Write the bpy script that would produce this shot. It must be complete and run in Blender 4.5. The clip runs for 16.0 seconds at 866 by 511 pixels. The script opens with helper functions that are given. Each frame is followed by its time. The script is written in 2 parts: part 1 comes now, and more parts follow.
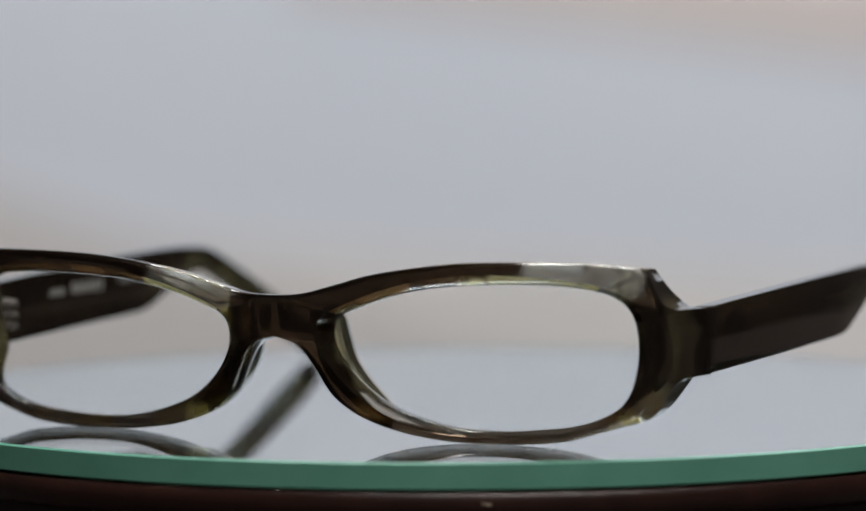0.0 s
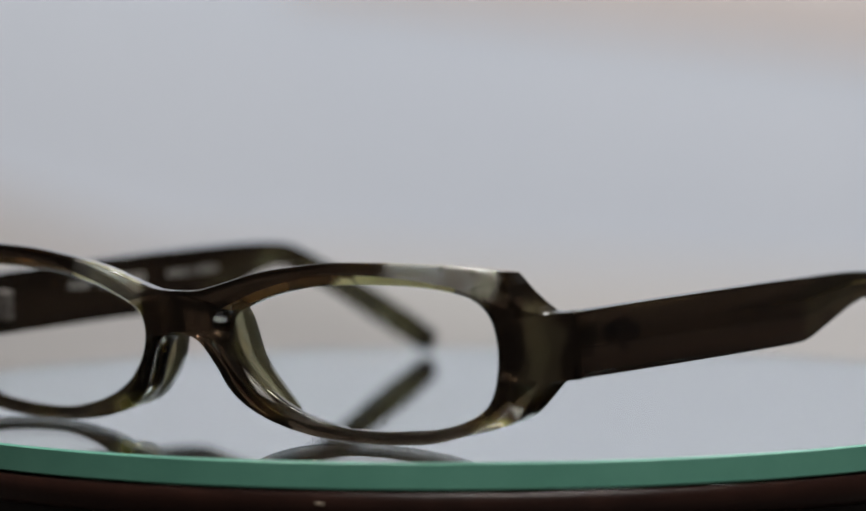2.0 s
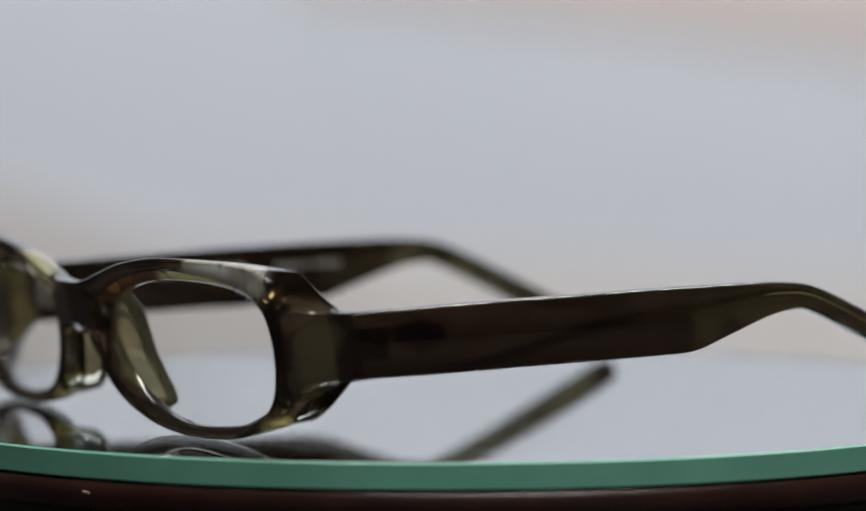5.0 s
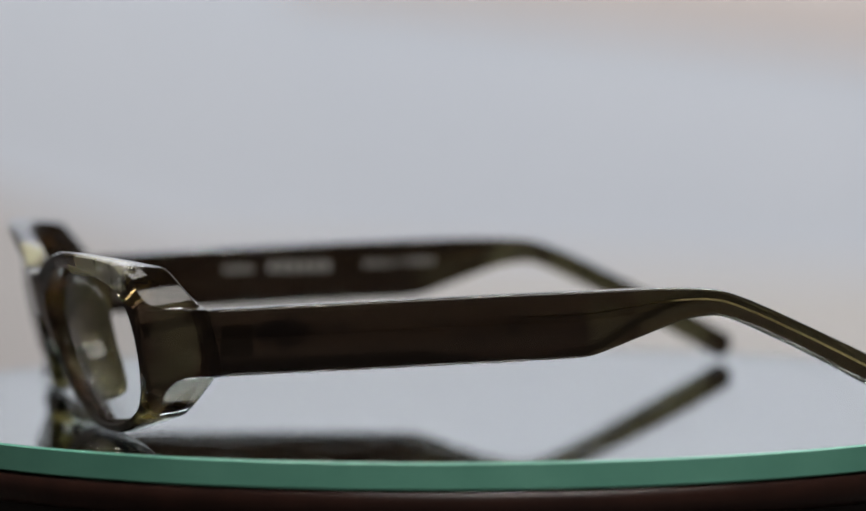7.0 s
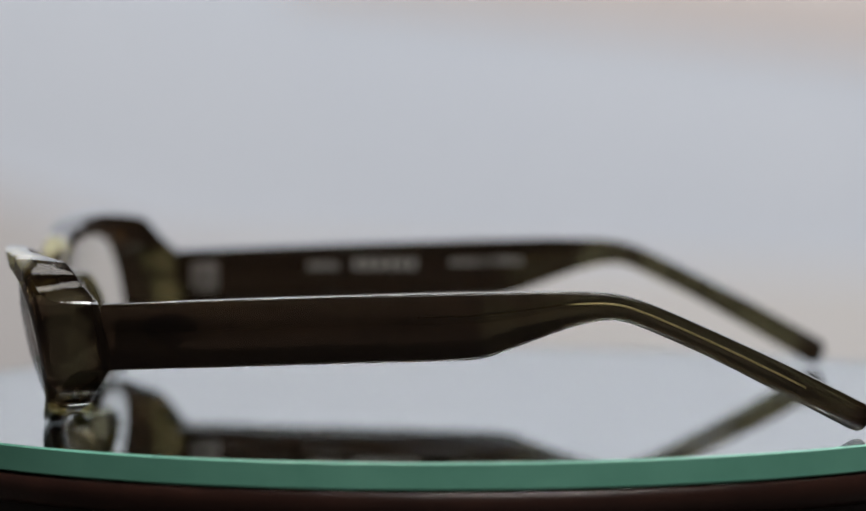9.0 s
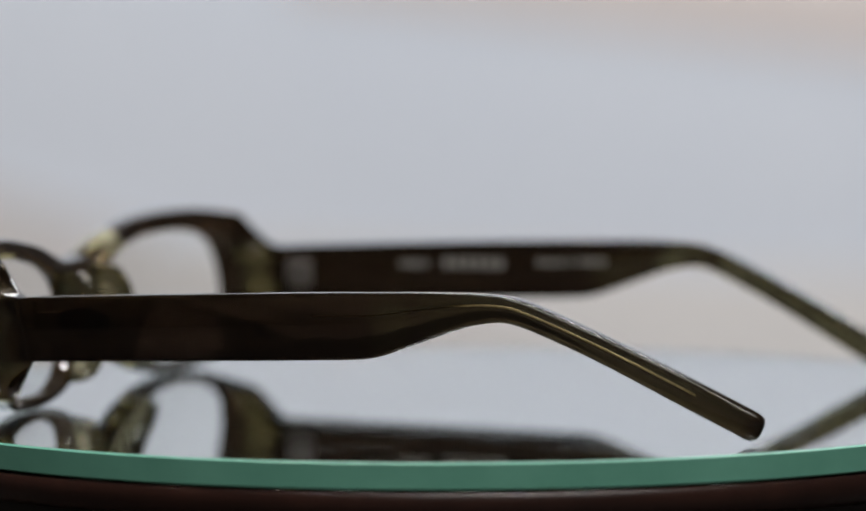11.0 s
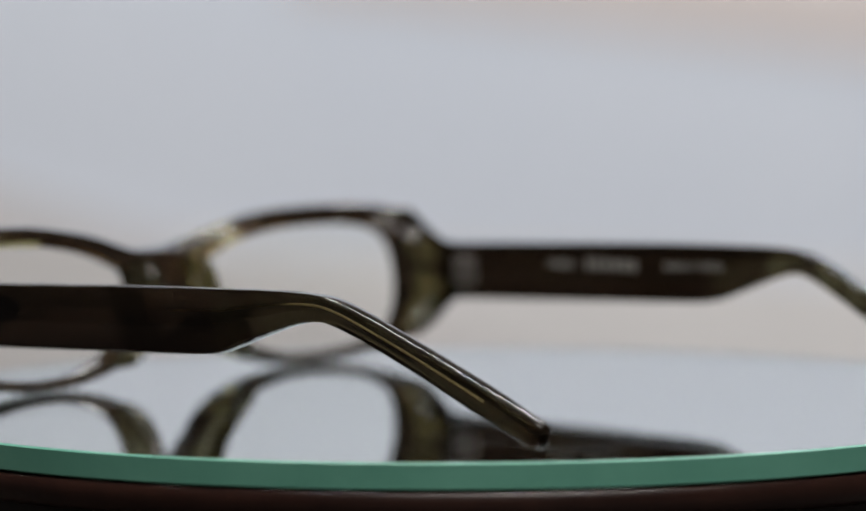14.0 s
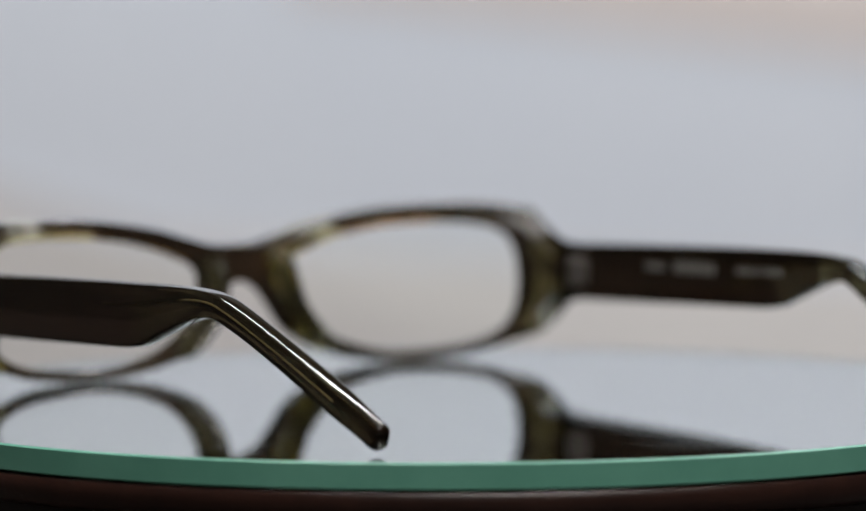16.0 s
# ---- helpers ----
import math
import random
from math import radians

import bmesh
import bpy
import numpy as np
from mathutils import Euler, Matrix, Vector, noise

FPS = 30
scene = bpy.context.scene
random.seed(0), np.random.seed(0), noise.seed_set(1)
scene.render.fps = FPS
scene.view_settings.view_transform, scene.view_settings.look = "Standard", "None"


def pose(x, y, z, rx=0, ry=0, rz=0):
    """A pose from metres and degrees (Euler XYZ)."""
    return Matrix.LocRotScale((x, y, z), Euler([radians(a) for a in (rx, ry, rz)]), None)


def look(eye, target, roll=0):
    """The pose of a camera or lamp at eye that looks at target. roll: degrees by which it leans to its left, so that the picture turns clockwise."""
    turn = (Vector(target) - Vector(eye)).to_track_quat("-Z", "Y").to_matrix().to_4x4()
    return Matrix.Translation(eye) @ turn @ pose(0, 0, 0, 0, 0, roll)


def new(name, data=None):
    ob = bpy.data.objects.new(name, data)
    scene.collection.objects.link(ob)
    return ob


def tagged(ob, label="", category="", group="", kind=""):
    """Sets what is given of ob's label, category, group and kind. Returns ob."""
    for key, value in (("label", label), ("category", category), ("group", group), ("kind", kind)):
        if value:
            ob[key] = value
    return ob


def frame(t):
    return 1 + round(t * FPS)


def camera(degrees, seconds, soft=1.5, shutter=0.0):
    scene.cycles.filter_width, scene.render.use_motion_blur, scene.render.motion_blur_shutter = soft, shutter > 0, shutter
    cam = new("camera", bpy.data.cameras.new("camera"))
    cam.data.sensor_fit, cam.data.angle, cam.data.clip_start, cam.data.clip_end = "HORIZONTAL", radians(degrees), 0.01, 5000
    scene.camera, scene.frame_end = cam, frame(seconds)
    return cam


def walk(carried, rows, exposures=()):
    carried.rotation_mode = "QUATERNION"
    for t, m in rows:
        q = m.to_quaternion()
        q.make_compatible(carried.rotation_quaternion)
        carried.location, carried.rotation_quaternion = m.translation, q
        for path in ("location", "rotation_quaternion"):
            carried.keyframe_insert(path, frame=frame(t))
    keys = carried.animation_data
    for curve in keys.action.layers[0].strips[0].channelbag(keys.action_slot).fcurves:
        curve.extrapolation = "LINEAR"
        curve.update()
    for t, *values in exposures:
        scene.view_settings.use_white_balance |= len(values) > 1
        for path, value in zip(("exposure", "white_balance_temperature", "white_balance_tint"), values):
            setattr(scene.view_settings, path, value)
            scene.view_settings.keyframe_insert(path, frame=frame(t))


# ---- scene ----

# ---------------------------------------------------------------- camera
MM = 0.001
cam = camera(10.44, 16.0, soft=1.55)
EYE = Vector((-0.0046, -0.9289, 0.0913))
DOWN = radians(3.89)
cam_pose = look(EYE, EYE + Vector((0, math.cos(DOWN), -math.sin(DOWN))), -0.28)
walk(cam, [(0.0, cam_pose), (16.0, cam_pose)], [(0.0, -0.27), (2.0, -0.22), (4.5, -0.18), (9.0, -0.14), (12.0, -0.12), (16.0, -0.17)])
cam.data.dof.use_dof = True
cam.data.dof.focus_distance = 0.858
cam.data.dof.aperture_fstop = 9.8

# ---------------------------------------------------------------- world and lamps
world = bpy.data.worlds.new("world")
scene.world = world
world.use_nodes = True
world.node_tree.nodes["Background"].inputs[0].default_value = (0.55, 0.6, 0.7, 1)
world.node_tree.nodes["Background"].inputs[1].default_value = 0.3


def area_lamp(name, eye, target, size, power, colour):
    data = bpy.data.lights.new(name, "AREA")
    data.shape, data.size, data.size_y = "RECTANGLE", size[0], size[1]
    data.energy, data.color = power, colour
    ob = new(name, data)
    ob.matrix_world = look(eye, target)
    return ob


def spot_lamp(name, eye, radius, power, colour):
    data = bpy.data.lights.new(name, "POINT")
    data.energy, data.color, data.shadow_soft_size = power, colour, radius
    ob = new(name, data)
    ob.location = eye
    return ob


area_lamp("ceiling_panel_lamp", (0.42, 1.25, 2.35), (0.42, 1.75, 0), (1.7, 0.45), 99, (0.985, 0.985, 1.0))
area_lamp("ceiling_panel_lamp", (0.5, -1.55, 2.35), (0.5, -1.55, 0), (1.7, 1.35), 40, (1.0, 0.96, 0.92))
for track_x in (0.12, 0.35, 0.58):
    spot_lamp("ceiling_spot_lamp", (track_x, -0.75, 2.2), 0.012, 16, (1.0, 0.95, 0.86))
spot_lamp("ceiling_spot_lamp", (-0.5, 0.15, 2.2), 0.012, 45, (1.0, 0.95, 0.86))
spot_lamp("ceiling_spot_lamp", (1.5, 1.8, 2.3), 0.015, 5, (1.0, 0.96, 0.88))


# ---------------------------------------------------------------- materials
def nodes_of(name):
    m = bpy.data.materials.new(name)
    m.use_nodes = True
    nt = m.node_tree
    return m, nt, nt.nodes["Principled BSDF"]


def noise_node(nt, scale, detail=4.0, rough=0.55, vector=None):
    n = nt.nodes.new("ShaderNodeTexNoise")
    n.inputs["Scale"].default_value = scale
    n.inputs["Detail"].default_value = detail
    n.inputs["Roughness"].default_value = rough
    if vector is None:
        vector = nt.nodes.new("ShaderNodeTexCoord").outputs["Object"]
    nt.links.new(vector, n.inputs["Vector"])
    return n


def ramp_node(nt, fac, stops):
    r = nt.nodes.new("ShaderNodeValToRGB")
    while len(r.color_ramp.elements) < len(stops):
        r.color_ramp.elements.new(0.5)
    for e, (pos, col) in zip(r.color_ramp.elements, stops):
        e.position, e.color = pos, (*col, 1)
    nt.links.new(fac, r.inputs["Fac"])
    return r


def bump_node(nt, bsdf, height, strength, distance):
    b = nt.nodes.new("ShaderNodeBump")
    b.inputs["Strength"].default_value = strength
    b.inputs["Distance"].default_value = distance
    nt.links.new(height, b.inputs["Height"])
    nt.links.new(b.outputs["Normal"], bsdf.inputs["Normal"])


def plain(name, low, high, scale, rough=0.5, metal=0.0, bump=0.0, dist=0.001):
    """Two tones of a colour mixed by a noise of that scale, with a finer one for the relief."""
    m, nt, b = nodes_of(name)
    n = noise_node(nt, scale)
    r = ramp_node(nt, n.outputs["Fac"], [(0.3, low), (0.7, high)])
    nt.links.new(r.outputs["Color"], b.inputs["Base Color"])
    b.inputs["Roughness"].default_value = rough
    b.inputs["Metallic"].default_value = metal
    if bump:
        bump_node(nt, b, noise_node(nt, scale * 9).outputs["Fac"], bump, dist)
    return m


def acetate(name, dark, mid, gold, layers=(), rough=0.06, see_through=0.6, stretch=(0.6, 0.6, 3.0)):
    """Horn-pattern acetate: streaked dark brown, with layers of paler blotches: spots (x, y, z, radius in mm), colour, transmission."""
    m, nt, b = nodes_of(name)
    co = nt.nodes.new("ShaderNodeTexCoord").outputs["Object"]
    warp = noise_node(nt, 90.0, 3.0, 0.6, co)
    streak_map = nt.nodes.new("ShaderNodeMapping")
    streak_map.inputs["Scale"].default_value = stretch
    nt.links.new(co, streak_map.inputs["Vector"])
    streak = noise_node(nt, 30.0, 6.0, 0.62, streak_map.outputs["Vector"])
    tone = ramp_node(nt, streak.outputs["Fac"], [(0.3, dark), (0.62, mid), (0.80, gold)])

    def cover(spots):
        total = None
        for x, y, z, rad in spots:
            d = nt.nodes.new("ShaderNodeVectorMath")
            d.operation = "DISTANCE"
            nt.links.new(co, d.inputs[0])
            d.inputs[1].default_value = (x * MM, y * MM, z * MM)
            w = nt.nodes.new("ShaderNodeMath")
            w.operation = "MULTIPLY_ADD"
            nt.links.new(warp.outputs["Fac"], w.inputs[0])
            w.inputs[1].default_value = 0.012
            nt.links.new(d.outputs["Value"], w.inputs[2])
            k = nt.nodes.new("ShaderNodeMapRange")
            k.interpolation_type = "SMOOTHSTEP"
            k.inputs["From Min"].default_value = (rad + 7.5) * MM
            k.inputs["From Max"].default_value = (rad + 4.5) * MM
            nt.links.new(w.outputs[0], k.inputs["Value"])
            if total is None:
                total = k.outputs["Result"]
            else:
                mx = nt.nodes.new("ShaderNodeMath")
                mx.operation = "MAXIMUM"
                nt.links.new(total, mx.inputs[0])
                nt.links.new(k.outputs["Result"], mx.inputs[1])
                total = mx.outputs[0]
        return total

    colour, weight = tone.outputs["Color"], None
    for spots, tint, clarity in layers:
        share = cover(spots)
        mix = nt.nodes.new("ShaderNodeMix")
        mix.data_type = "RGBA"
        nt.links.new(share, mix.inputs["Factor"])
        nt.links.new(colour, mix.inputs["A"])
        mix.inputs["B"].default_value = (*tint, 1)
        colour = mix.outputs["Result"]
        w = nt.nodes.new("ShaderNodeMix")
        w.data_type = "FLOAT"
        nt.links.new(share, w.inputs["Factor"])
        if weight is None:
            w.inputs["A"].default_value = see_through
        else:
            nt.links.new(weight, w.inputs["A"])
        w.inputs["B"].default_value = clarity
        weight = w.outputs["Result"]
    nt.links.new(colour, b.inputs["Base Color"])
    b.inputs["Transmission Weight"].default_value = see_through
    if weight is not None:
        nt.links.new(weight, b.inputs["Transmission Weight"])
    b.inputs["IOR"].default_value = 1.49
    b.inputs["Roughness"].default_value = rough
    bump_node(nt, b, noise_node(nt, 260.0, 2.0, 0.5, co).outputs["Fac"], 0.04, 0.0004)
    return m


def both(*spots):
    """The spots and their mirror images across the nose."""
    return [(sx * x, y, z, r) for sx in (1, -1) for x, y, z, r in spots]


MAT_FRONT = acetate("acetate_front", (0.011, 0.0066, 0.0045), (0.064, 0.040, 0.023), (0.34, 0.20, 0.075), (
    # smoky see-through stretches: the lower rims, the nose, the sides and backs of the end pieces
    (both((27, -78, 2.5, 3.6), (34, -77, 1.0, 3.2), (42, -77, 0.5, 3.2), (50, -76, 1.0, 3.2), (57, -75, 2.2, 3.0)), (0.135, 0.112, 0.086), 0.93),
    ([(-24, -78, 2.5, 3.0), (-40, -77, 0.5, 3.4), (-52, -76, 1.2, 3.0)], (0.15, 0.112, 0.055), 0.90),
    (both((12, -75, 17, 3.4), (15.5, -74.5, 9.5, 3.2)), (0.30, 0.265, 0.15), 0.78),
    (both((74.5, -67.5, 19, 4.6), (74, -68, 13, 4.8), (73.5, -68.5, 24, 4.0)), (0.064, 0.052, 0.030), 0.30),
    (both((66.5, -64, 22, 3.6), (66.5, -64, 16, 3.8), (66, -65, 10, 3.4)), (0.23, 0.195, 0.085), 0.55),
    # amber corners that paint in the yellow refraction glints, and the milky clear blotches of the brow
    ([(65.8, -70.5, 4.6, 2.8), (66.4, -73.0, 28.0, 2.6), (-9.5, -80.5, 23.0, 2.8), (-9.8, -79.0, 18.0, 1.6), (-13.0, -76.5, 8.0, 2.6), (-16.5, -76.0, 5.0, 2.4)], (0.82, 0.72, 0.22), 0.62),
    ([(67.3, -76.5, 31, 3.2), (63, -78.5, 31, 4.6), (58, -79.5, 31.5, 4.8), (54, -80, 31.4, 3.8)], (0.70, 0.70, 0.66), 0.52),
    ([(-9.6, -84.6, 26.6, 3.0), (-13.8, -84.6, 27.8, 5.0), (-19.5, -84.2, 29.6, 4.6)], (0.76, 0.76, 0.71), 0.78)), 0.03, 0.78)
# brow's inner edge: the gold glow of light through the acetate, painted as colour
MAT_GOLD_GLOW = acetate("acetate_painted_glow", (0.10, 0.042, 0.016), (0.24, 0.13, 0.045), (0.70, 0.48, 0.18), (
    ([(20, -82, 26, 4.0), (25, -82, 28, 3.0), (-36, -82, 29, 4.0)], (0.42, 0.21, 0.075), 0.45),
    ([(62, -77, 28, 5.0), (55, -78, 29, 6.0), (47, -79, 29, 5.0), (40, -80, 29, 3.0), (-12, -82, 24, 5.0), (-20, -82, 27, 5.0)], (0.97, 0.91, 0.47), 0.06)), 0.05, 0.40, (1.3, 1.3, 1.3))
MAT_TEMPLE = acetate("acetate_temple", (0.009, 0.0048, 0.0032), (0.036, 0.0215, 0.0118), (0.085, 0.055, 0.022), (
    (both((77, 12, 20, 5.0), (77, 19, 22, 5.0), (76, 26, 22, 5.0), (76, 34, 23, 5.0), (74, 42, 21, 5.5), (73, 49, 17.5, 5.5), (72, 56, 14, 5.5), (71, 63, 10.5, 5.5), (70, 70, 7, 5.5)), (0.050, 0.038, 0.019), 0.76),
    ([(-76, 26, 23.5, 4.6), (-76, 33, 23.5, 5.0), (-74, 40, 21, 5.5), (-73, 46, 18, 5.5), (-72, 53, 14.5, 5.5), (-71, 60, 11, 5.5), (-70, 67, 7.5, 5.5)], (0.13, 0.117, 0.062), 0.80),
    # the dark spindle of the metal core
    (both(*[(76.5, -52 + 3.5 * k, 20.2 + 0.07 * k, 1.7 - 0.07 * k) for k in range(16)]), (0.006, 0.003, 0.002), 0.70)), 0.04, 0.70, (1.0, 0.14, 3.6))
MAT_PAD = acetate("acetate_pad", (0.15, 0.132, 0.078), (0.36, 0.325, 0.20), (0.72, 0.63, 0.32), (), 0.05, 0.90)


def lens_material():
    m, nt, b = nodes_of("clear_lens")
    b.inputs["Base Color"].default_value = (0.97, 0.98, 0.97, 1)
    b.inputs["Transmission Weight"].default_value = 1.0
    b.inputs["Roughness"].default_value = 0.0
    b.inputs["IOR"].default_value = 1.12
    return m


MAT_LENS = lens_material()
MAT_METAL = plain("hinge_metal", (0.26, 0.235, 0.22), (0.36, 0.33, 0.31), 900, 0.4, 0.6, 0.1, 0.0002)
MAT_BRASS = plain("brass_wire", (0.30, 0.235, 0.10), (0.40, 0.32, 0.15), 700, 0.35, 0.4)
MAT_PRINT = plain("white_print", (0.34, 0.33, 0.315), (0.46, 0.445, 0.43), 1500, 0.6)


def glass_top_material():
    m, nt, b = nodes_of("float_glass")
    b.inputs["Base Color"].default_value = (0.93, 0.97, 0.955, 1)
    b.inputs["Transmission Weight"].default_value = 1.0
    b.inputs["IOR"].default_value = 1.5
    n = noise_node(nt, 60.0, 5.0, 0.6)
    r = ramp_node(nt, n.outputs["Fac"], [(0.45, (0.0, 0.0, 0.0)), (0.8, (0.05, 0.05, 0.05))])
    nt.links.new(r.outputs["Color"], b.inputs["Roughness"])
    return m


MAT_GLASS = glass_top_material()
MAT_SILVER = plain("mirror_silver", (0.93, 0.94, 0.94), (0.95, 0.96, 0.955), 40, 0.0, 1.0)
MAT_EDGE = plain("green_glass_edge", (0.15, 0.44, 0.335), (0.195, 0.525, 0.405), 55, 0.4, 0.0, 0.15, 0.0003)
MAT_LACQUER = plain("brown_lacquer", (0.024, 0.010, 0.008), (0.046, 0.019, 0.014), 70, 0.32, 0.0, 0.25, 0.0003)
MAT_CHIP = plain("bare_wood", (0.30, 0.24, 0.18), (0.42, 0.34, 0.26), 900, 0.6)
MAT_PLINTH = plain("black_plastic", (0.012, 0.011, 0.011), (0.02, 0.018, 0.018), 120, 0.5, 0.0, 0.2, 0.0003)
MAT_DADO = plain("beige_board", (0.56, 0.545, 0.54), (0.62, 0.60, 0.59), 3, 0.8, 0.0, 0.1, 0.001)
MAT_TAUPE = plain("taupe_board", (0.49, 0.47, 0.465), (0.54, 0.515, 0.51), 3, 0.8, 0.0, 0.1, 0.001)
MAT_TABLE = plain("dark_stained_wood", (0.012, 0.008, 0.006), (0.03, 0.018, 0.013), 14, 0.6, 0.0, 0.1, 0.0005)
MAT_WALL = plain("blue_grey_wall_paint", (0.62, 0.665, 0.745), (0.675, 0.71, 0.775), 1.6, 0.85, 0.0, 0.15, 0.002)
MAT_ROOM = plain("dark_grey_wall_paint", (0.055, 0.053, 0.051), (0.075, 0.072, 0.068), 2.0, 0.85, 0.0, 0.15, 0.002)
MAT_PANEL = plain("pink_warm_light", (0.70, 0.645, 0.63), (0.76, 0.69, 0.67), 3.0, 0.8, 0.0, 0.1, 0.001)
MAT_FLOOR = plain("grey_floor", (0.10, 0.095, 0.09), (0.14, 0.13, 0.125), 6.0, 0.5, 0.0, 0.1, 0.001)


# ---------------------------------------------------------------- mesh helpers
def mesh_of(name, bm, mats, smooth=True, sharp=None):
    bmesh.ops.recalc_face_normals(bm, faces=bm.faces)
    me = bpy.data.meshes.new(name)
    bm.edges.index_update()
    hard = [e.index for e in bm.edges if not e.smooth]
    bm.to_mesh(me)
    bm.free()
    for m in mats if isinstance(mats, (list, tuple)) else [mats]:
        me.materials.append(m)
    if smooth:
        me.shade_smooth()
        if sharp:
            me.set_sharp_from_angle(angle=radians(sharp))
        for i in hard:
            me.edges[i].use_edge_sharp = True
    return me


def part(name, bm, mats, parent=None, label="", smooth=True, sharp=None):
    ob = new(name, mesh_of(name, bm, mats, smooth, sharp))
    ob.parent = parent
    if label:
        tagged(ob, label)
    return ob


def box_bm(x0, x1, y0, y1, z0, z1, bevel=0.0, segments=2):
    bm = bmesh.new()
    bmesh.ops.create_cube(bm, size=1.0)
    for v in bm.verts:
        v.co = Vector((x0 + (v.co.x + 0.5) * (x1 - x0), y0 + (v.co.y + 0.5) * (y1 - y0), z0 + (v.co.z + 0.5) * (z1 - z0)))
    if bevel:
        bmesh.ops.bevel(bm, geom=bm.edges[:], offset=bevel, segments=segments, affect="EDGES", profile=0.6)
    return bm


def lathe_bm(profile, steps=256, closed=False):
    """Turns (radius, z) pairs about the z axis; a radius of 0 closes an end."""
    bm = bmesh.new()
    rings = []
    for r, z in profile:
        if r < 1e-9:
            rings.append([bm.verts.new((0, 0, z))])
        else:
            rings.append([bm.verts.new((r * math.cos(2 * math.pi * i / steps), r * math.sin(2 * math.pi * i / steps), z)) for i in range(steps)])
    pairs = list(zip(rings, rings[1:])) + ([(rings[-1], rings[0])] if closed else [])
    for a, b in pairs:
        for i in range(steps):
            j = (i + 1) % steps
            quad = [a[i % len(a)], a[j % len(a)], b[j % len(b)], b[i % len(b)]]
            quad = list(dict.fromkeys(quad))
            if len(quad) > 2:
                bm.faces.new(quad)
    return bm


def spline(points, per=8, closed=False):
    """Catmull-Rom through the points, per steps each."""
    p = [Vector(q) for q in points]
    n = len(p)
    out = []
    for i in range(n if closed else n - 1):
        a = p[i - 1] if closed or i > 0 else p[0] * 2 - p[1]
        b, c = p[i], p[(i + 1) % n]
        d = p[(i + 2) % n] if closed or i + 2 < n else p[-1] * 2 - p[-2]
        for k in range(per):
            t = k / per
            out.append(0.5 * (2 * b + (c - a) * t + (2 * a - 5 * b + 4 * c - d) * t * t + (3 * b - a - 3 * c + d) * t ** 3))
    if not closed:
        out.append(p[-1].copy())
    return out


def smooth01(v, lo, hi):
    t = min(1.0, max(0.0, (v - lo) / (hi - lo)))
    return t * t * (3 - 2 * t)


# ---------------------------------------------------------------- room
def setting():
    # the dark walls and ceiling are unseen, added to dim what the acetate reflects
    def wall(name, *dims, mat=MAT_ROOM, label=""):
        ob = part(name, box_bm(*dims), mat, None, smooth=False)
        tagged(ob, label, "wall", kind="structure")
        return ob
    wall("wall_north", -3.6, 3.6, 2.66, 2.76, -0.8, 2.4, label="unseen dark grey wall, added to keep reflections dark")
    wall("backdrop", -0.8, 0.95, 2.6, 2.62, -0.8, 1.3, mat=MAT_WALL, label="pale blue-grey backdrop panel standing before the wall")
    wall("wall_south", -3.6, 3.6, -3.1, -3.0, -0.8, 2.4, label="unseen dark grey wall, added to keep reflections dark")
    wall("wall_west", -3.7, -3.6, -3.1, 2.76, -0.8, 2.4, label="unseen dark grey wall, added to keep reflections dark")
    wall("wall_east", 3.6, 3.7, -3.1, 2.76, -0.8, 2.4, label="unseen dark grey wall, added to keep reflections dark")
    tagged(part("ceiling", box_bm(-3.7, 3.7, -3.1, 2.76, 2.4, 2.5), MAT_ROOM, None, smooth=False), "unseen dark grey ceiling, added to keep reflections dark", "ceiling", kind="structure")
    tagged(part("floor", box_bm(-3.7, 3.7, -3.1, 2.76, -0.9, -0.8), MAT_FLOOR, None, smooth=False), "grey floor", "floor", kind="structure")


setting()


def make_board(label, mat, place, length, height):
    """A long board that sits a little askew on the backdrop panel."""
    ob = part("wall_board", box_bm(0.0, length, -0.0015, 0.0, 0.0, height, 0.0006), mat, None, sharp=40)
    ob.matrix_world = place
    return tagged(ob, label, "board")


# the backdrop's band of warm light, put in as a pink board
make_board("pale pink board added askew for the warm light on the backdrop panel", MAT_PANEL, pose(-0.11, 2.6, 0.050, 0, 7.0, 0), 1.0, 0.16)
make_board("beige board standing askew against the backdrop panel", MAT_DADO, pose(-0.8, 2.6, -0.745, 0, 3.2, 0), 1.74, 0.641)
# added overlay, slightly darker than the beige, over the backdrop's left
make_board("taupe board added askew to darken the left of the beige one", MAT_TAUPE, pose(-0.75, 2.59, -0.487, 0, 18.0, 0), 0.85, 0.5)


def make_table():
    table = new("table")
    tagged(table, "dark stained wooden table that carries the turntable", "table")
    part("tabletop", box_bm(-0.6, 0.6, -1.25, 0.42, -0.07, -0.04, 0.003), MAT_TABLE, table, sharp=40)
    for sx in (-0.55, 0.55):
        for sy in (-1.2, 0.37):
            part("leg", box_bm(sx - 0.03, sx + 0.03, sy - 0.03, sy + 0.03, -0.8, -0.07, 0.004), MAT_TABLE, table, sharp=40)
    return table


make_table()


# ---------------------------------------------------------------- turntable
GLASS_R, GLASS_T = 0.1143, 0.0049


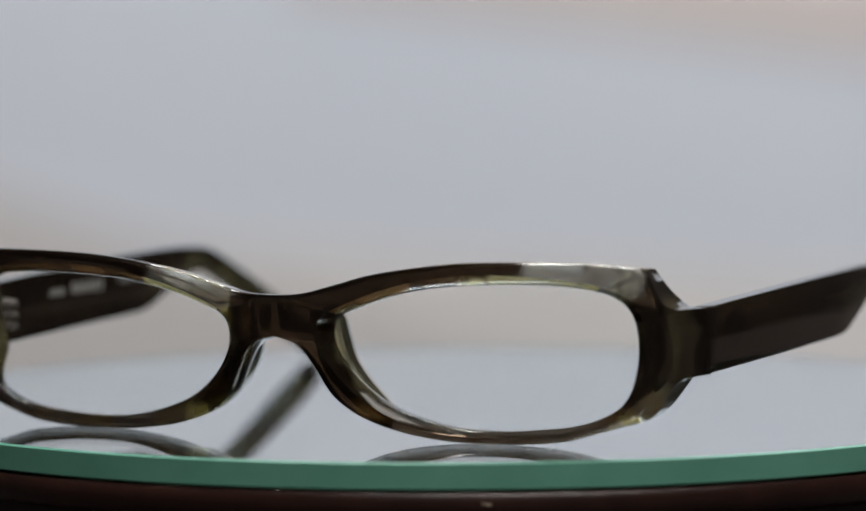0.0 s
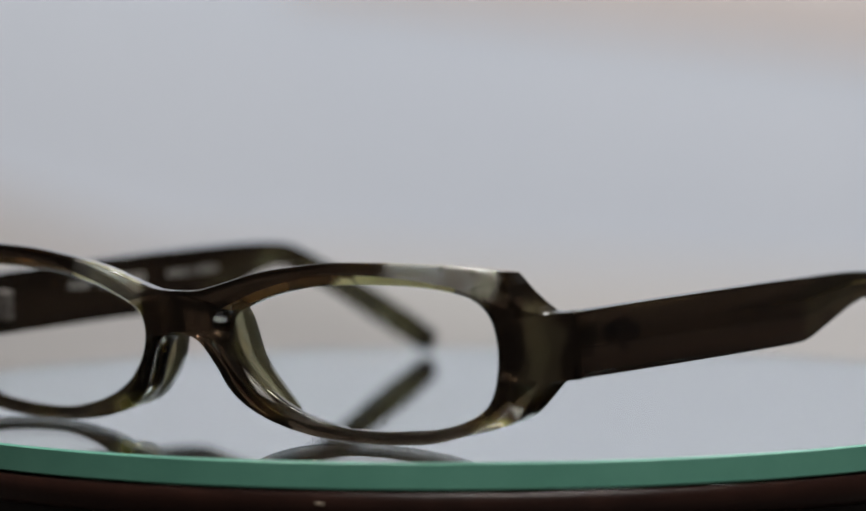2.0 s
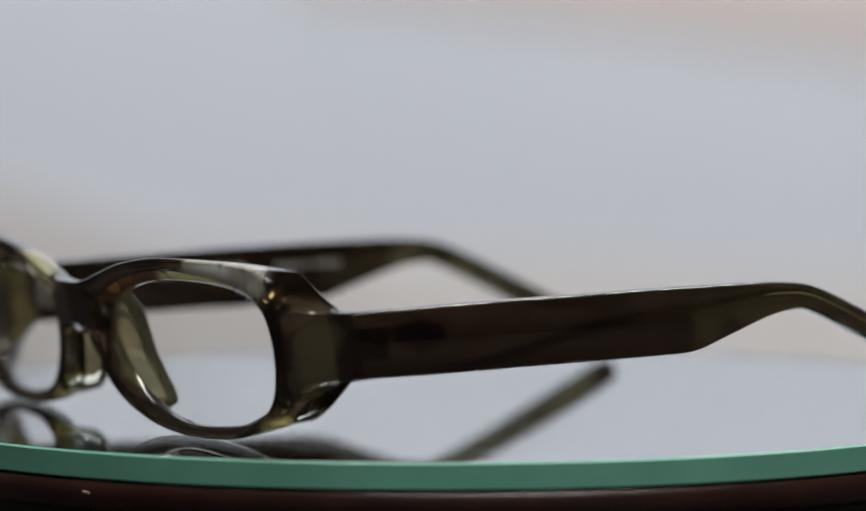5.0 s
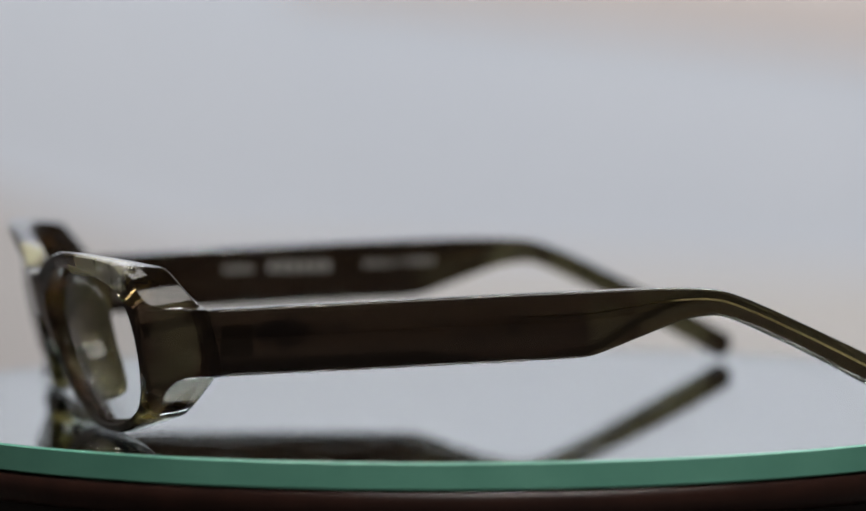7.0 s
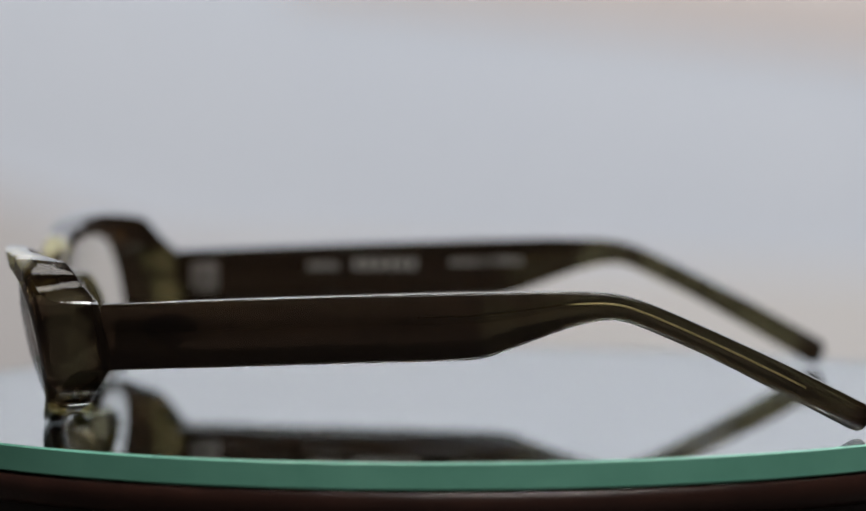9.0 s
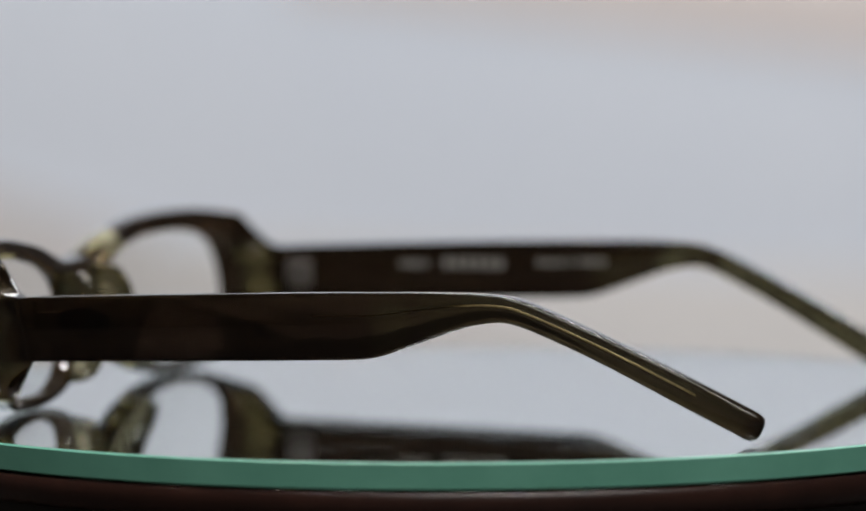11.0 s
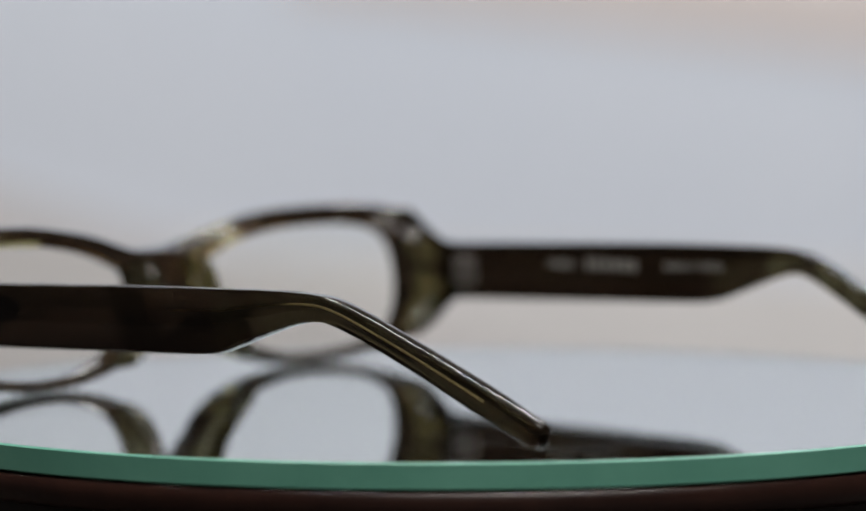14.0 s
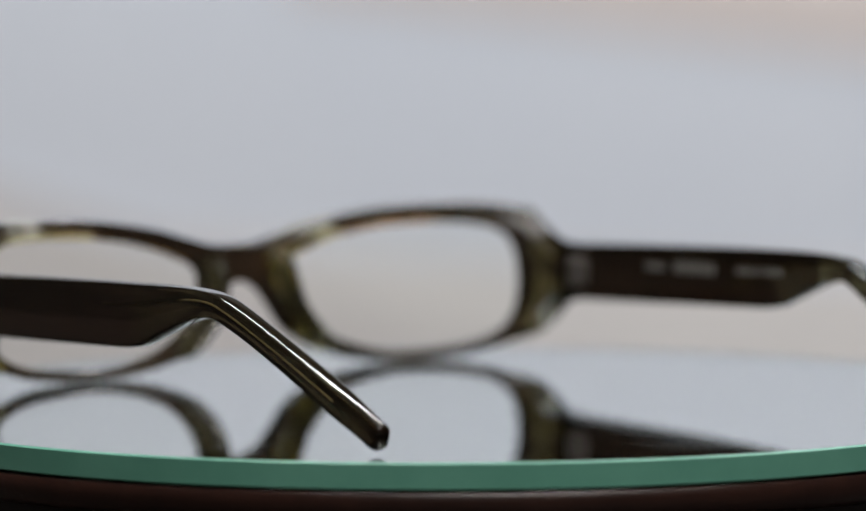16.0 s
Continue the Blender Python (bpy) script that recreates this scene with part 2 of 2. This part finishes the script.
def make_turntable():
    table = new("turntable")
    tagged(table, "round turntable with a green-edged mirror glass on brown lacquer", "turntable")
    r, t = GLASS_R, GLASS_T
    glass = part("glass_disc", lathe_bm([(0, 0.0), (r - 0.0005, 0.0), (r - 0.0005, -t + 0.0006), (0, -t + 0.0006)]), MAT_GLASS, table, "clear mirror glass", sharp=30)
    part("edge_band", lathe_bm([(r, -0.0003), (r, -t + 0.0003), (r - 0.0004, -t), (r - 0.00046, -t), (r - 0.00046, 0.0), (r - 0.0004, 0.0)], closed=True), MAT_EDGE, glass, "ground green glass edge", sharp=30)
    part("silver_backing", lathe_bm([(0, -t + 0.0004), (r - 0.0007, -t + 0.0004), (r - 0.0007, -t), (0, -t)]), MAT_SILVER, glass, sharp=30)
    top = -t - 0.0004
    part("lip", lathe_bm([(0, top), (r - 0.0003, top), (r + 0.0001, top - 0.0003), (r + 0.0004, top - 0.0022), (r - 0.0004, top - 0.0046), (r - 0.002, top - 0.0056), (0.07, top - 0.006), (0, top - 0.006)]), MAT_LACQUER, table, "dark brown lacquered rim", sharp=60)
    fleck = box_bm(-0.0009, 0.0009, -0.0003, 0.0002, -0.00025, 0.00025, 0.0002)
    bmesh.ops.transform(fleck, matrix=pose(0, 0, 0, 0, 0, 26.8) @ pose(0, -r - 0.0003, -0.0073, 0, 8, 0), verts=fleck.verts[:])
    part("chip", fleck, MAT_CHIP, table, "tiny pale chip in the lacquer")
    part("plinth", lathe_bm([(0, top - 0.006), (0.1105, top - 0.006), (0.1115, -0.037), (0.1095, -0.04), (0, -0.04)]), MAT_PLINTH, table, "black base", sharp=40)
    return table


turntable = make_turntable()


# ---------------------------------------------------------------- eyeglasses
CX = 0.9          # the frame's middle, to the side of the turntable's axis, mm
BASE_Y, WRAP, LEAN = -77.0, 3.0e-7, 0.22
HOLE = ((10.3, 19.0), (11.4, 22.1), (16, 24.3), (23, 26.6), (32, 28.3), (42, 29.0), (53, 29.0), (61.4, 27.9), (65.4, 25.7), (67.0, 22.0), (66.9, 16), (65.1, 9.8), (61.8, 6.2),
        (55.5, 3.8), (48, 2.8), (41, 2.4), (33, 2.7), (25.5, 4.4), (19, 7.2), (14.2, 11.2), (11.3, 15.3))
# outer edge of one half from the bridge's top round the end piece to the bridge's underside: front x, z, back x, z and the depth
RIM_TOP = ((0, 26.4, 0, 26.2, 4.6), (6, 26.8, 6, 26.4, 4.5), (12.5, 28.5, 12.2, 28.0, 4.4), (18.5, 30.2, 18.5, 29.8, 4.4), (25.5, 31.5, 25.5, 31.1, 4.4), (36, 32.8, 36, 32.5, 4.4), (47, 33.25, 47, 32.95, 4.4),
           (57, 33.25, 57.2, 33.05, 4.7), (63, 33.0, 63.4, 32.7, 6.2), (68.2, 32.35, 68.8, 31.8, 9.0))
# the end piece: front x, z; the crease between its side and the scooped cut: x, depth, z; back x, z and the depth
SCOOP_TOP = ((68.2, 32.35, 68.5, 4.6, 32.1, 68.8, 31.8, 9.0), (69.7, 30.6, 70.1, 2.0, 30.2, 69.4, 30.2, 10.0), (70.8, 28.2, 71.2, 1.8, 27.4, 70.2, 28.4, 10.9),
             (71.3, 26.0, 71.9, 2.9, 25.5, 71.4, 26.5, 12.0), (71.4, 24.9, 72.7, 5.2, 24.8, 72.7, 24.9, 13.0))
TOP_STRIP = ((71.4, 24.9, 72.7, 5.2, 24.8, 72.7, 24.9, 13.0), (71.4, 23.6, 73.5, 6.6, 24.5, 75.6, 24.6, 13.0))
SIDE = ((71.4, 23.6, 73.5, 6.6, 24.5, 75.6, 24.6, 13.0), (71.6, 18.5, 73.8, 6.6, 18.5, 76.0, 18.6, 13.2), (71.0, 13.6, 73.4, 6.6, 12.3, 75.8, 12.5, 13.0))
LOW_STRIP = ((71.0, 13.6, 73.4, 6.6, 12.3, 75.8, 12.5, 13.0), (70.8, 12.4, 72.4, 4.6, 11.4, 72.9, 12.2, 12.5))
SCOOP_LOW = ((70.8, 12.4, 72.4, 4.6, 11.4, 72.9, 12.2, 12.5), (70.2, 10.6, 71.3, 3.0, 9.5, 71.7, 10.0, 10.8), (69.4, 8.2, 70.2, 2.2, 7.2, 70.1, 7.4, 8.8), (67.0, 5.5, 67.6, 2.3, 4.9, 67.6, 5.0, 6.8), (61.0, 2.9, 61.3, 2.7, 2.9, 61.5, 2.9, 4.7))
RIM_LOW = ((61.0, 2.9, 61.5, 2.9, 4.7), (54, 0.9, 54, 1.2, 4.4), (46, 0.1, 46, 0.4, 4.4), (38, 0.0, 38, 0.3, 4.4), (31, 0.3, 31, 0.6, 4.4), (22.5, 1.6, 22.5, 2.0, 4.4), (15, 4.2, 15, 4.5, 4.4),
           (10.0, 8.0, 10.2, 8.0, 4.4), (7.2, 13.0, 7.4, 12.8, 4.4), (4.2, 17.2, 4.4, 17.0, 4.5), (0, 18.8, 0, 18.8, 4.6))


def with_crease(q):
    """A rim row with its crease half way through the thickness."""
    fx, fz, bx, bz, deep = q
    return fx, fz, (fx + bx) / 2, 0.4 + deep / 2, (fz + bz) / 2, bx, bz, deep


def front_y(x, z):
    return BASE_Y + WRAP * x ** 4 - LEAN * z - 1.6 * math.exp(-(x / 12.0) ** 2)


def front_frame_bm():
    """One half as rings between the lens opening and the outer edge, then its mirror image, welded at the bridge."""
    outer = (spline([with_crease(q) for q in RIM_TOP], 6)[:-1] + spline(SCOOP_TOP, 5)[:-1] + spline(TOP_STRIP, 3)[:-1] + spline(SIDE, 6)[:-1] + spline(LOW_STRIP, 3)[:-1]
             + spline(SCOOP_LOW, 5)[:-1] + spline([with_crease(q) for q in RIM_LOW], 6))
    bridge = [Vector(with_crease((0, 18.8 + (26.4 - 18.8) * k / 6, 0, 18.8 + (26.2 - 18.8) * k / 6, 4.6))) for k in range(1, 6)]
    loop = outer + bridge
    n_open = len(outer)
    cx, cz = 40.0, 16.2
    hole = spline(HOLE, 10, True)
    ang = sorted((math.atan2(p[1] - cz, p[0] - cx), math.hypot(p[0] - cx, p[1] - cz)) for p in hole)
    angs = [a for a, _ in ang]
    rads = [r for _, r in ang]

    def inner(px, pz):
        a = math.atan2(pz - cz, px - cx)
        r = np.interp(a, [angs[-1] - 2 * math.pi] + angs + [angs[0] + 2 * math.pi], [rads[-1]] + rads + [rads[0]])
        return cx + r * math.cos(a), cz + r * math.sin(a)

    steps = ((0.0, 0.8), (0.18, 0.4), (0.5, 0.1), (0.9, 0.0))
    inner_steps = ((0.0, 2.1), (0.35, 1.35), (1.5, 0.3), (1.9, 0.0))
    verts_rows = []
    for p in loop:
        fx, fz, gx, gd, gz, bx, bz, deep = p
        ix, iz = inner(fx, fz)
        wide = math.hypot(fx - ix, fz - iz)
        wide_b = math.hypot(bx - ix, bz - iz)
        at_bridge = fx < 0.01
        row = []
        # front, from the opening outwards
        for d, s in inner_steps:
            k = min(0.5 * d / 1.9, d / wide) if wide > 0 else 0
            x, z = ix + (fx - ix) * k, iz + (fz - iz) * k
            row.append((x, front_y(x, z) + s, z))
        for d, s in reversed(steps):
            k = 1 - min(0.45, d / wide)
            if at_bridge:
                k, s = 1 - 0.02 * (d / 0.9), 0.0
            x, z = ix + (fx - ix) * k, iz + (fz - iz) * k
            row.append((x, front_y(x, z) + s, z))
        # the crease on the outer wall
        row.append((gx, front_y(fx, fz) + gd, gz))
        # back, from the outer edge inwards
        for d, s in steps:
            k = 1 - min(0.45, d / wide_b)
            if at_bridge:
                k, s = 1 - 0.02 * (d / 0.9), 0.0
            x, z = ix + (bx - ix) * k, iz + (bz - iz) * k
            row.append((x, front_y(min(x, 68), z) + deep - 0.7 * s + 0.15 * max(0, x - 68), z))
        for d, s in reversed(steps):
            k = min(0.45, d / wide_b)
            x, z = ix + (bx - ix) * k, iz + (bz - iz) * k
            near = 4.4 + (deep - 4.4) * (0.2 + 0.8 * smooth01(bx, 66, 72.5))
            row.append((x, front_y(x, z) + near - 0.7 * s, z))
        verts_rows.append(row)
    bm = bmesh.new()
    for side in (1, -1):
        grid = [[bm.verts.new(((CX + side * x) * MM, y * MM, z * MM)) for x, y, z in row] for row in verts_rows]
        n, m = len(grid), len(grid[0])
        # rows at which the end piece's flat strips begin and end, and the stretch with a hard crease
        first = 6 * (len(RIM_TOP) - 1)
        strips = (first + 20, first + 23, first + 35, first + 38)
        crease = range(first + 1, first + 55)
        hard = []
        for i in range(n):
            j = (i + 1) % n
            if i in crease:
                hard.append((grid[i][8], grid[j][8]))
            if i in strips:
                hard += [(grid[i][k], grid[i][k + 1]) for k in range(8, 12)]
            open_side = i >= n_open - 1
            for k in range(m):
                l = (k + 1) % m
                if open_side and k in (7, 8):
                    continue
                face = bm.faces.new((grid[i][k], grid[j][k], grid[j][l], grid[i][l]))
                # the brow's inner faces take the painted gold glow
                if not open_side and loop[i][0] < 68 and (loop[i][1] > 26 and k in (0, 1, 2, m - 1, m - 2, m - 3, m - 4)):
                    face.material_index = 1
        for a, b in hard:
            bm.edges.get((a, b)).smooth = False
    bmesh.ops.remove_doubles(bm, verts=bm.verts[:], dist=2e-5)
    bmesh.ops.delete(bm, geom=[v for v in bm.verts if not v.link_faces], context="VERTS")
    return bm


def lens_bm(side):
    bm = bmesh.new()
    hole = spline(HOLE, 4, True)
    cx, cz = 40.0, 16.2
    layers = []
    for lift in (1.7, 3.0):
        rings = []
        for k in (1.015, 0.8, 0.55, 0.3):
            rings.append([bm.verts.new(((CX + side * (cx + (p[0] - cx) * k)) * MM,
                                        (front_y(cx + (p[0] - cx) * k, cz + (p[1] - cz) * k) + lift - 1.6 * (1 - k * k)) * MM,
                                        (cz + (p[1] - cz) * k) * MM)) for p in hole])
        mid = bm.verts.new(((CX + side * cx) * MM, (front_y(cx, cz) + lift - 1.6) * MM, cz * MM))
        n = len(hole)
        for a, b in zip(rings, rings[1:]):
            for i in range(n):
                bm.faces.new((a[i], a[(i + 1) % n], b[(i + 1) % n], b[i]))
        for i in range(n):
            bm.faces.new((rings[-1][i], rings[-1][(i + 1) % n], mid))
        layers.append(rings[0])
    for i in range(len(hole)):
        j = (i + 1) % len(hole)
        bm.faces.new((layers[0][i], layers[0][j], layers[1][j], layers[1][i]))
    return bm


# temple, by its length: y, top z, bottom z, outer x, thickness
TEMPLE = ((-61.5, 24.5, 12.5, 75.6, 3.6), (-40, 25.3, 13.1, 76.6, 3.8), (-20, 25.95, 13.7, 77.3, 3.8), (-4, 26.4, 14.15, 77.5, 3.7), (3.5, 26.55, 14.4, 77.5, 3.7), (7.5, 26.6, 14.75, 77.4, 3.6), (10.5, 26.65, 15.6, 77.3, 3.6), (16.5, 26.75, 17.8, 77.0, 3.6),
          (24.7, 26.7, 20.6, 76.5, 3.7), (30.8, 26.3, 21.5, 76.1, 3.9), (34.8, 25.3, 20.9, 75.7, 4.0), (40.8, 22.8, 18.6, 74.9, 4.0), (50.8, 18.2, 13.9, 73.5, 3.9), (60.8, 13.4, 8.7, 72.1, 3.8),
          (70.2, 8.6, 3.7, 70.6, 3.7), (75.4, 5.9, 0.9, 69.9, 3.4))


def temple_bm(side):
    """A flat bar with softly rounded edges that follows the side view's top and bottom line; the tip is rounded."""
    rows = [Vector(r) for r in spline(TEMPLE, 5)]
    if side < 0:
        for r in rows:
            r[0] -= 0.065 * max(0.0, r[0] - 28)
    sec = []
    for qx, qz in ((-1, -1), (1, -1), (1, 1), (-1, 1)):
        for a in range(4):
            t = radians(30 * a)
            c, s = math.cos(t), math.sin(t)
            # corner arcs run round the section one after another
            ux, uz = {(-1, -1): (-c, -s), (1, -1): (s, -c), (1, 1): (c, s), (-1, 1): (-s, c)}[(qx, qz)]
            sec.append((qx, qz, ux, uz))
    bm = bmesh.new()
    rings = []

    def ring(y, z0, z1, x, th, shift=(0, 0, 0), grow=1.0):
        mz, hz, hx = (z0 + z1) / 2, (z1 - z0) / 2 * grow, th / 2 * grow
        rc = min(hx, hz) * (0.30 + 0.12 * smooth01(y, 25, 45) + 0.42 * smooth01(y, 64, 75)) * grow
        vs = []
        for qx, qz, ux, uz in sec:
            vx = qx * (hx - rc) + ux * rc
            vz = qz * (hz - rc) + uz * rc
            vs.append(bm.verts.new(((CX + side * (x - th / 2 + vx + shift[0])) * MM, (y + shift[1]) * MM, (mz + vz + shift[2]) * MM)))
        rings.append(vs)

    # sections stand square to the bar's run past the bend
    n = len(rows)
    for i, (y, z1, z0, x, th) in enumerate(rows):
        if i == 0:
            ring(y, z0, z1, x, th, (0, 0, 0), 0.95)
        ring(y, z0, z1, x, th, (0, 0.35 if i == 0 else 0, 0))
    y, z1, z0, x, th = rows[-1]
    for out, grow in ((0.7, 0.97), (1.4, 0.89), (2.0, 0.75), (2.4, 0.55), (2.6, 0.3)):
        ring(y, z0, z1, x, th, (-0.12 * out, out * 0.9, -out * 0.32), grow)
    for a, b in zip(rings, rings[1:]):
        for i in range(16):
            j = (i + 1) % 16
            bm.faces.new((a[i], a[j], b[j], b[i]))
    bm.faces.new(rings[0])
    bm.faces.new(rings[-1])
    # past the bend every section tips with the bar's slope
    for v in bm.verts:
        y = v.co.y / MM
        t = smooth01(y, 24, 42)
        if t > 0:
            mid = np.interp(y, [r[0] for r in rows], [(r[1] + r[2]) / 2 for r in rows])
            v.co.y += (v.co.z / MM - mid) * 0.42 * t * MM
    return bm


def wire_bm(side):
    """The arm's metal core, which shows as a thin line at the outer face past the bend."""
    bm = bmesh.new()
    rings = []
    for y, z1, z0, x, th in spline(TEMPLE, 4):
        if y < -6 or y > 67:
            continue
        yy = y - (0.065 * max(0.0, y - 28) if side < 0 else 0)
        rad = 0.17 + 0.09 * smooth01(y, 18, 30)
        cz = z1 - (0.34 + 0.06 * smooth01(y, 20, 40)) * (z1 - z0)
        yy += (cz - (z0 + z1) / 2) * 0.42 * smooth01(yy, 24, 42)
        rings.append([bm.verts.new(((CX + side * (x - 0.22 + 0.06 * smooth01(y, 18, 30) + rad * math.cos(a))) * MM, yy * MM, (cz + rad * math.sin(a)) * MM)) for a in [2 * math.pi * k / 10 for k in range(10)]])
    for a, b in zip(rings, rings[1:]):
        for i in range(10):
            bm.faces.new((a[i], a[(i + 1) % 10], b[(i + 1) % 10], b[i]))
    bm.faces.new(rings[0])
    bm.faces.new(rings[-1])
    return bm


def pad_bm(side):
    """A nose pad: a swept fin behind the rim's inner edge."""
    bm = bmesh.new()
    path = spline(((8.4, 24.4, 2.6, 6.2), (8.8, 21.5, 3.0, 7.6), (9.2, 18.0, 3.1, 8.0), (10.3, 13.8, 3.0, 7.7), (12.9, 9.8, 2.8, 7.4), (16.2, 6.4, 2.5, 6.8), (18.8, 4.5, 2.0, 5.4), (20.0, 3.8, 1.4, 2.6)), 4)
    rings = []
    for i, (x, z, th, deep) in enumerate(path):
        a, b = path[max(0, i - 1)], path[min(len(path) - 1, i + 1)]
        nx, nz = -(b[1] - a[1]), b[0] - a[0]
        k = math.hypot(nx, nz)
        nx, nz = nx / k, nz / k
        y0 = front_y(x, z) + 3.6
        prof = [(-0.5, 0), (-0.5, 0.55), (-0.36, 0.88), (0, 1.0), (0.36, 0.88), (0.5, 0.55), (0.5, 0)]
        vs = []
        for u, d in prof:
            px, pz = x - 0.35 + nx * u * th * 1.45, z + nz * u * th
            vs.append(bm.verts.new(((CX + side * (px)) * MM, (y0 + d * deep) * MM, pz * MM)))
        rings.append(vs)
    for a, b in zip(rings, rings[1:]):
        for i in range(7):
            j = (i + 1) % 7
            bm.faces.new((a[i], a[j], b[j], b[i]))
    bm.faces.new(rings[0])
    bm.faces.new(rings[-1])
    return bm


def make_eyeglasses():
    specs = new("eyeglasses")
    tagged(specs, "brown horn-pattern acetate eyeglasses standing open on the mirror glass", "eyeglasses")
    part("front_frame", front_frame_bm(), (MAT_FRONT, MAT_GOLD_GLOW), specs, "glossy dark acetate with clear blotches", sharp=34)
    for side in (1, -1):
        lens = part("lens", lens_bm(side), MAT_LENS, specs, "thin clear lens", sharp=40)
        lens.visible_shadow = False
        part("nose_pad", pad_bm(side), MAT_PAD, specs, "smoky clear acetate pad", sharp=50)
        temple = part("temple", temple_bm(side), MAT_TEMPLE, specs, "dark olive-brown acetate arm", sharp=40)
        part("core_wire", wire_bm(side), MAT_BRASS, temple, "thin brass wire inside the arm")
        # hinge: a plate on the arm's inner face, and two knuckles at the joint
        xi = 71.3

        def block(x0, x1, y0, y1, z0, z1, bev):
            a, b = sorted((CX + side * x0, CX + side * x1))
            return box_bm(a * MM, b * MM, y0 * MM, y1 * MM, z0 * MM, z1 * MM, bev * MM)

        hinge = part("hinge", block(xi - 0.6, xi + 0.75, -59.0, -53.4, 16.0, 21.6, 0.35), MAT_METAL, temple, "small pale metal hinge plate", sharp=40)
        for z in (15.8, 17.9, 20.0):
            part("knuckle", block(xi - 2.8, xi - 0.55, -56.6, -54.4, z, z + 1.5, 0.5), MAT_METAL, hinge, sharp=40)
        if side < 0:
            for y0, y1, z0, z1, n in ((-34.2, -27.6, 20.4, 21.8, 6), (-24.6, -10.6, 20.3, 22.5, 6), (-4.1, 2.1, 21.1, 22.4, 4), (2.7, 4.2, 21.3, 22.5, 2), (5.2, 11.4, 21.4, 22.7, 5)):
                w = (y1 - y0) / n
                for k in range(n):
                    x = np.interp(y0 + (k + 0.33) * w, [r[0] for r in TEMPLE], [r[3] - r[4] for r in TEMPLE])
                    part("print_mark", block(x - 0.06, x + 0.3, y0 + k * w, y0 + k * w + w * 0.66, z0, z1, 0.02), MAT_PRINT, temple, "white printed bar", smooth=False)
    return specs


eyeglasses = make_eyeglasses()


# ---------------------------------------------------------------- what turns
def motions():
    turns = ((0, -24.53), (1, -31.77), (2, -39.14), (3, -46.66), (4, -54.25), (5, -62.13), (6, -70.10), (7, -77.94), (8, -85.33), (9, -92.53), (10, -99.71),
             (11, -106.97), (12, -114.43), (13, -122.14), (14, -130.0), (15, -137.88), (16, -145.72))
    rows = [(float(t), pose(0, 0, 0, 0, 0, a)) for t, a in turns]
    walk(turntable, rows)
    walk(eyeglasses, rows)


motions()
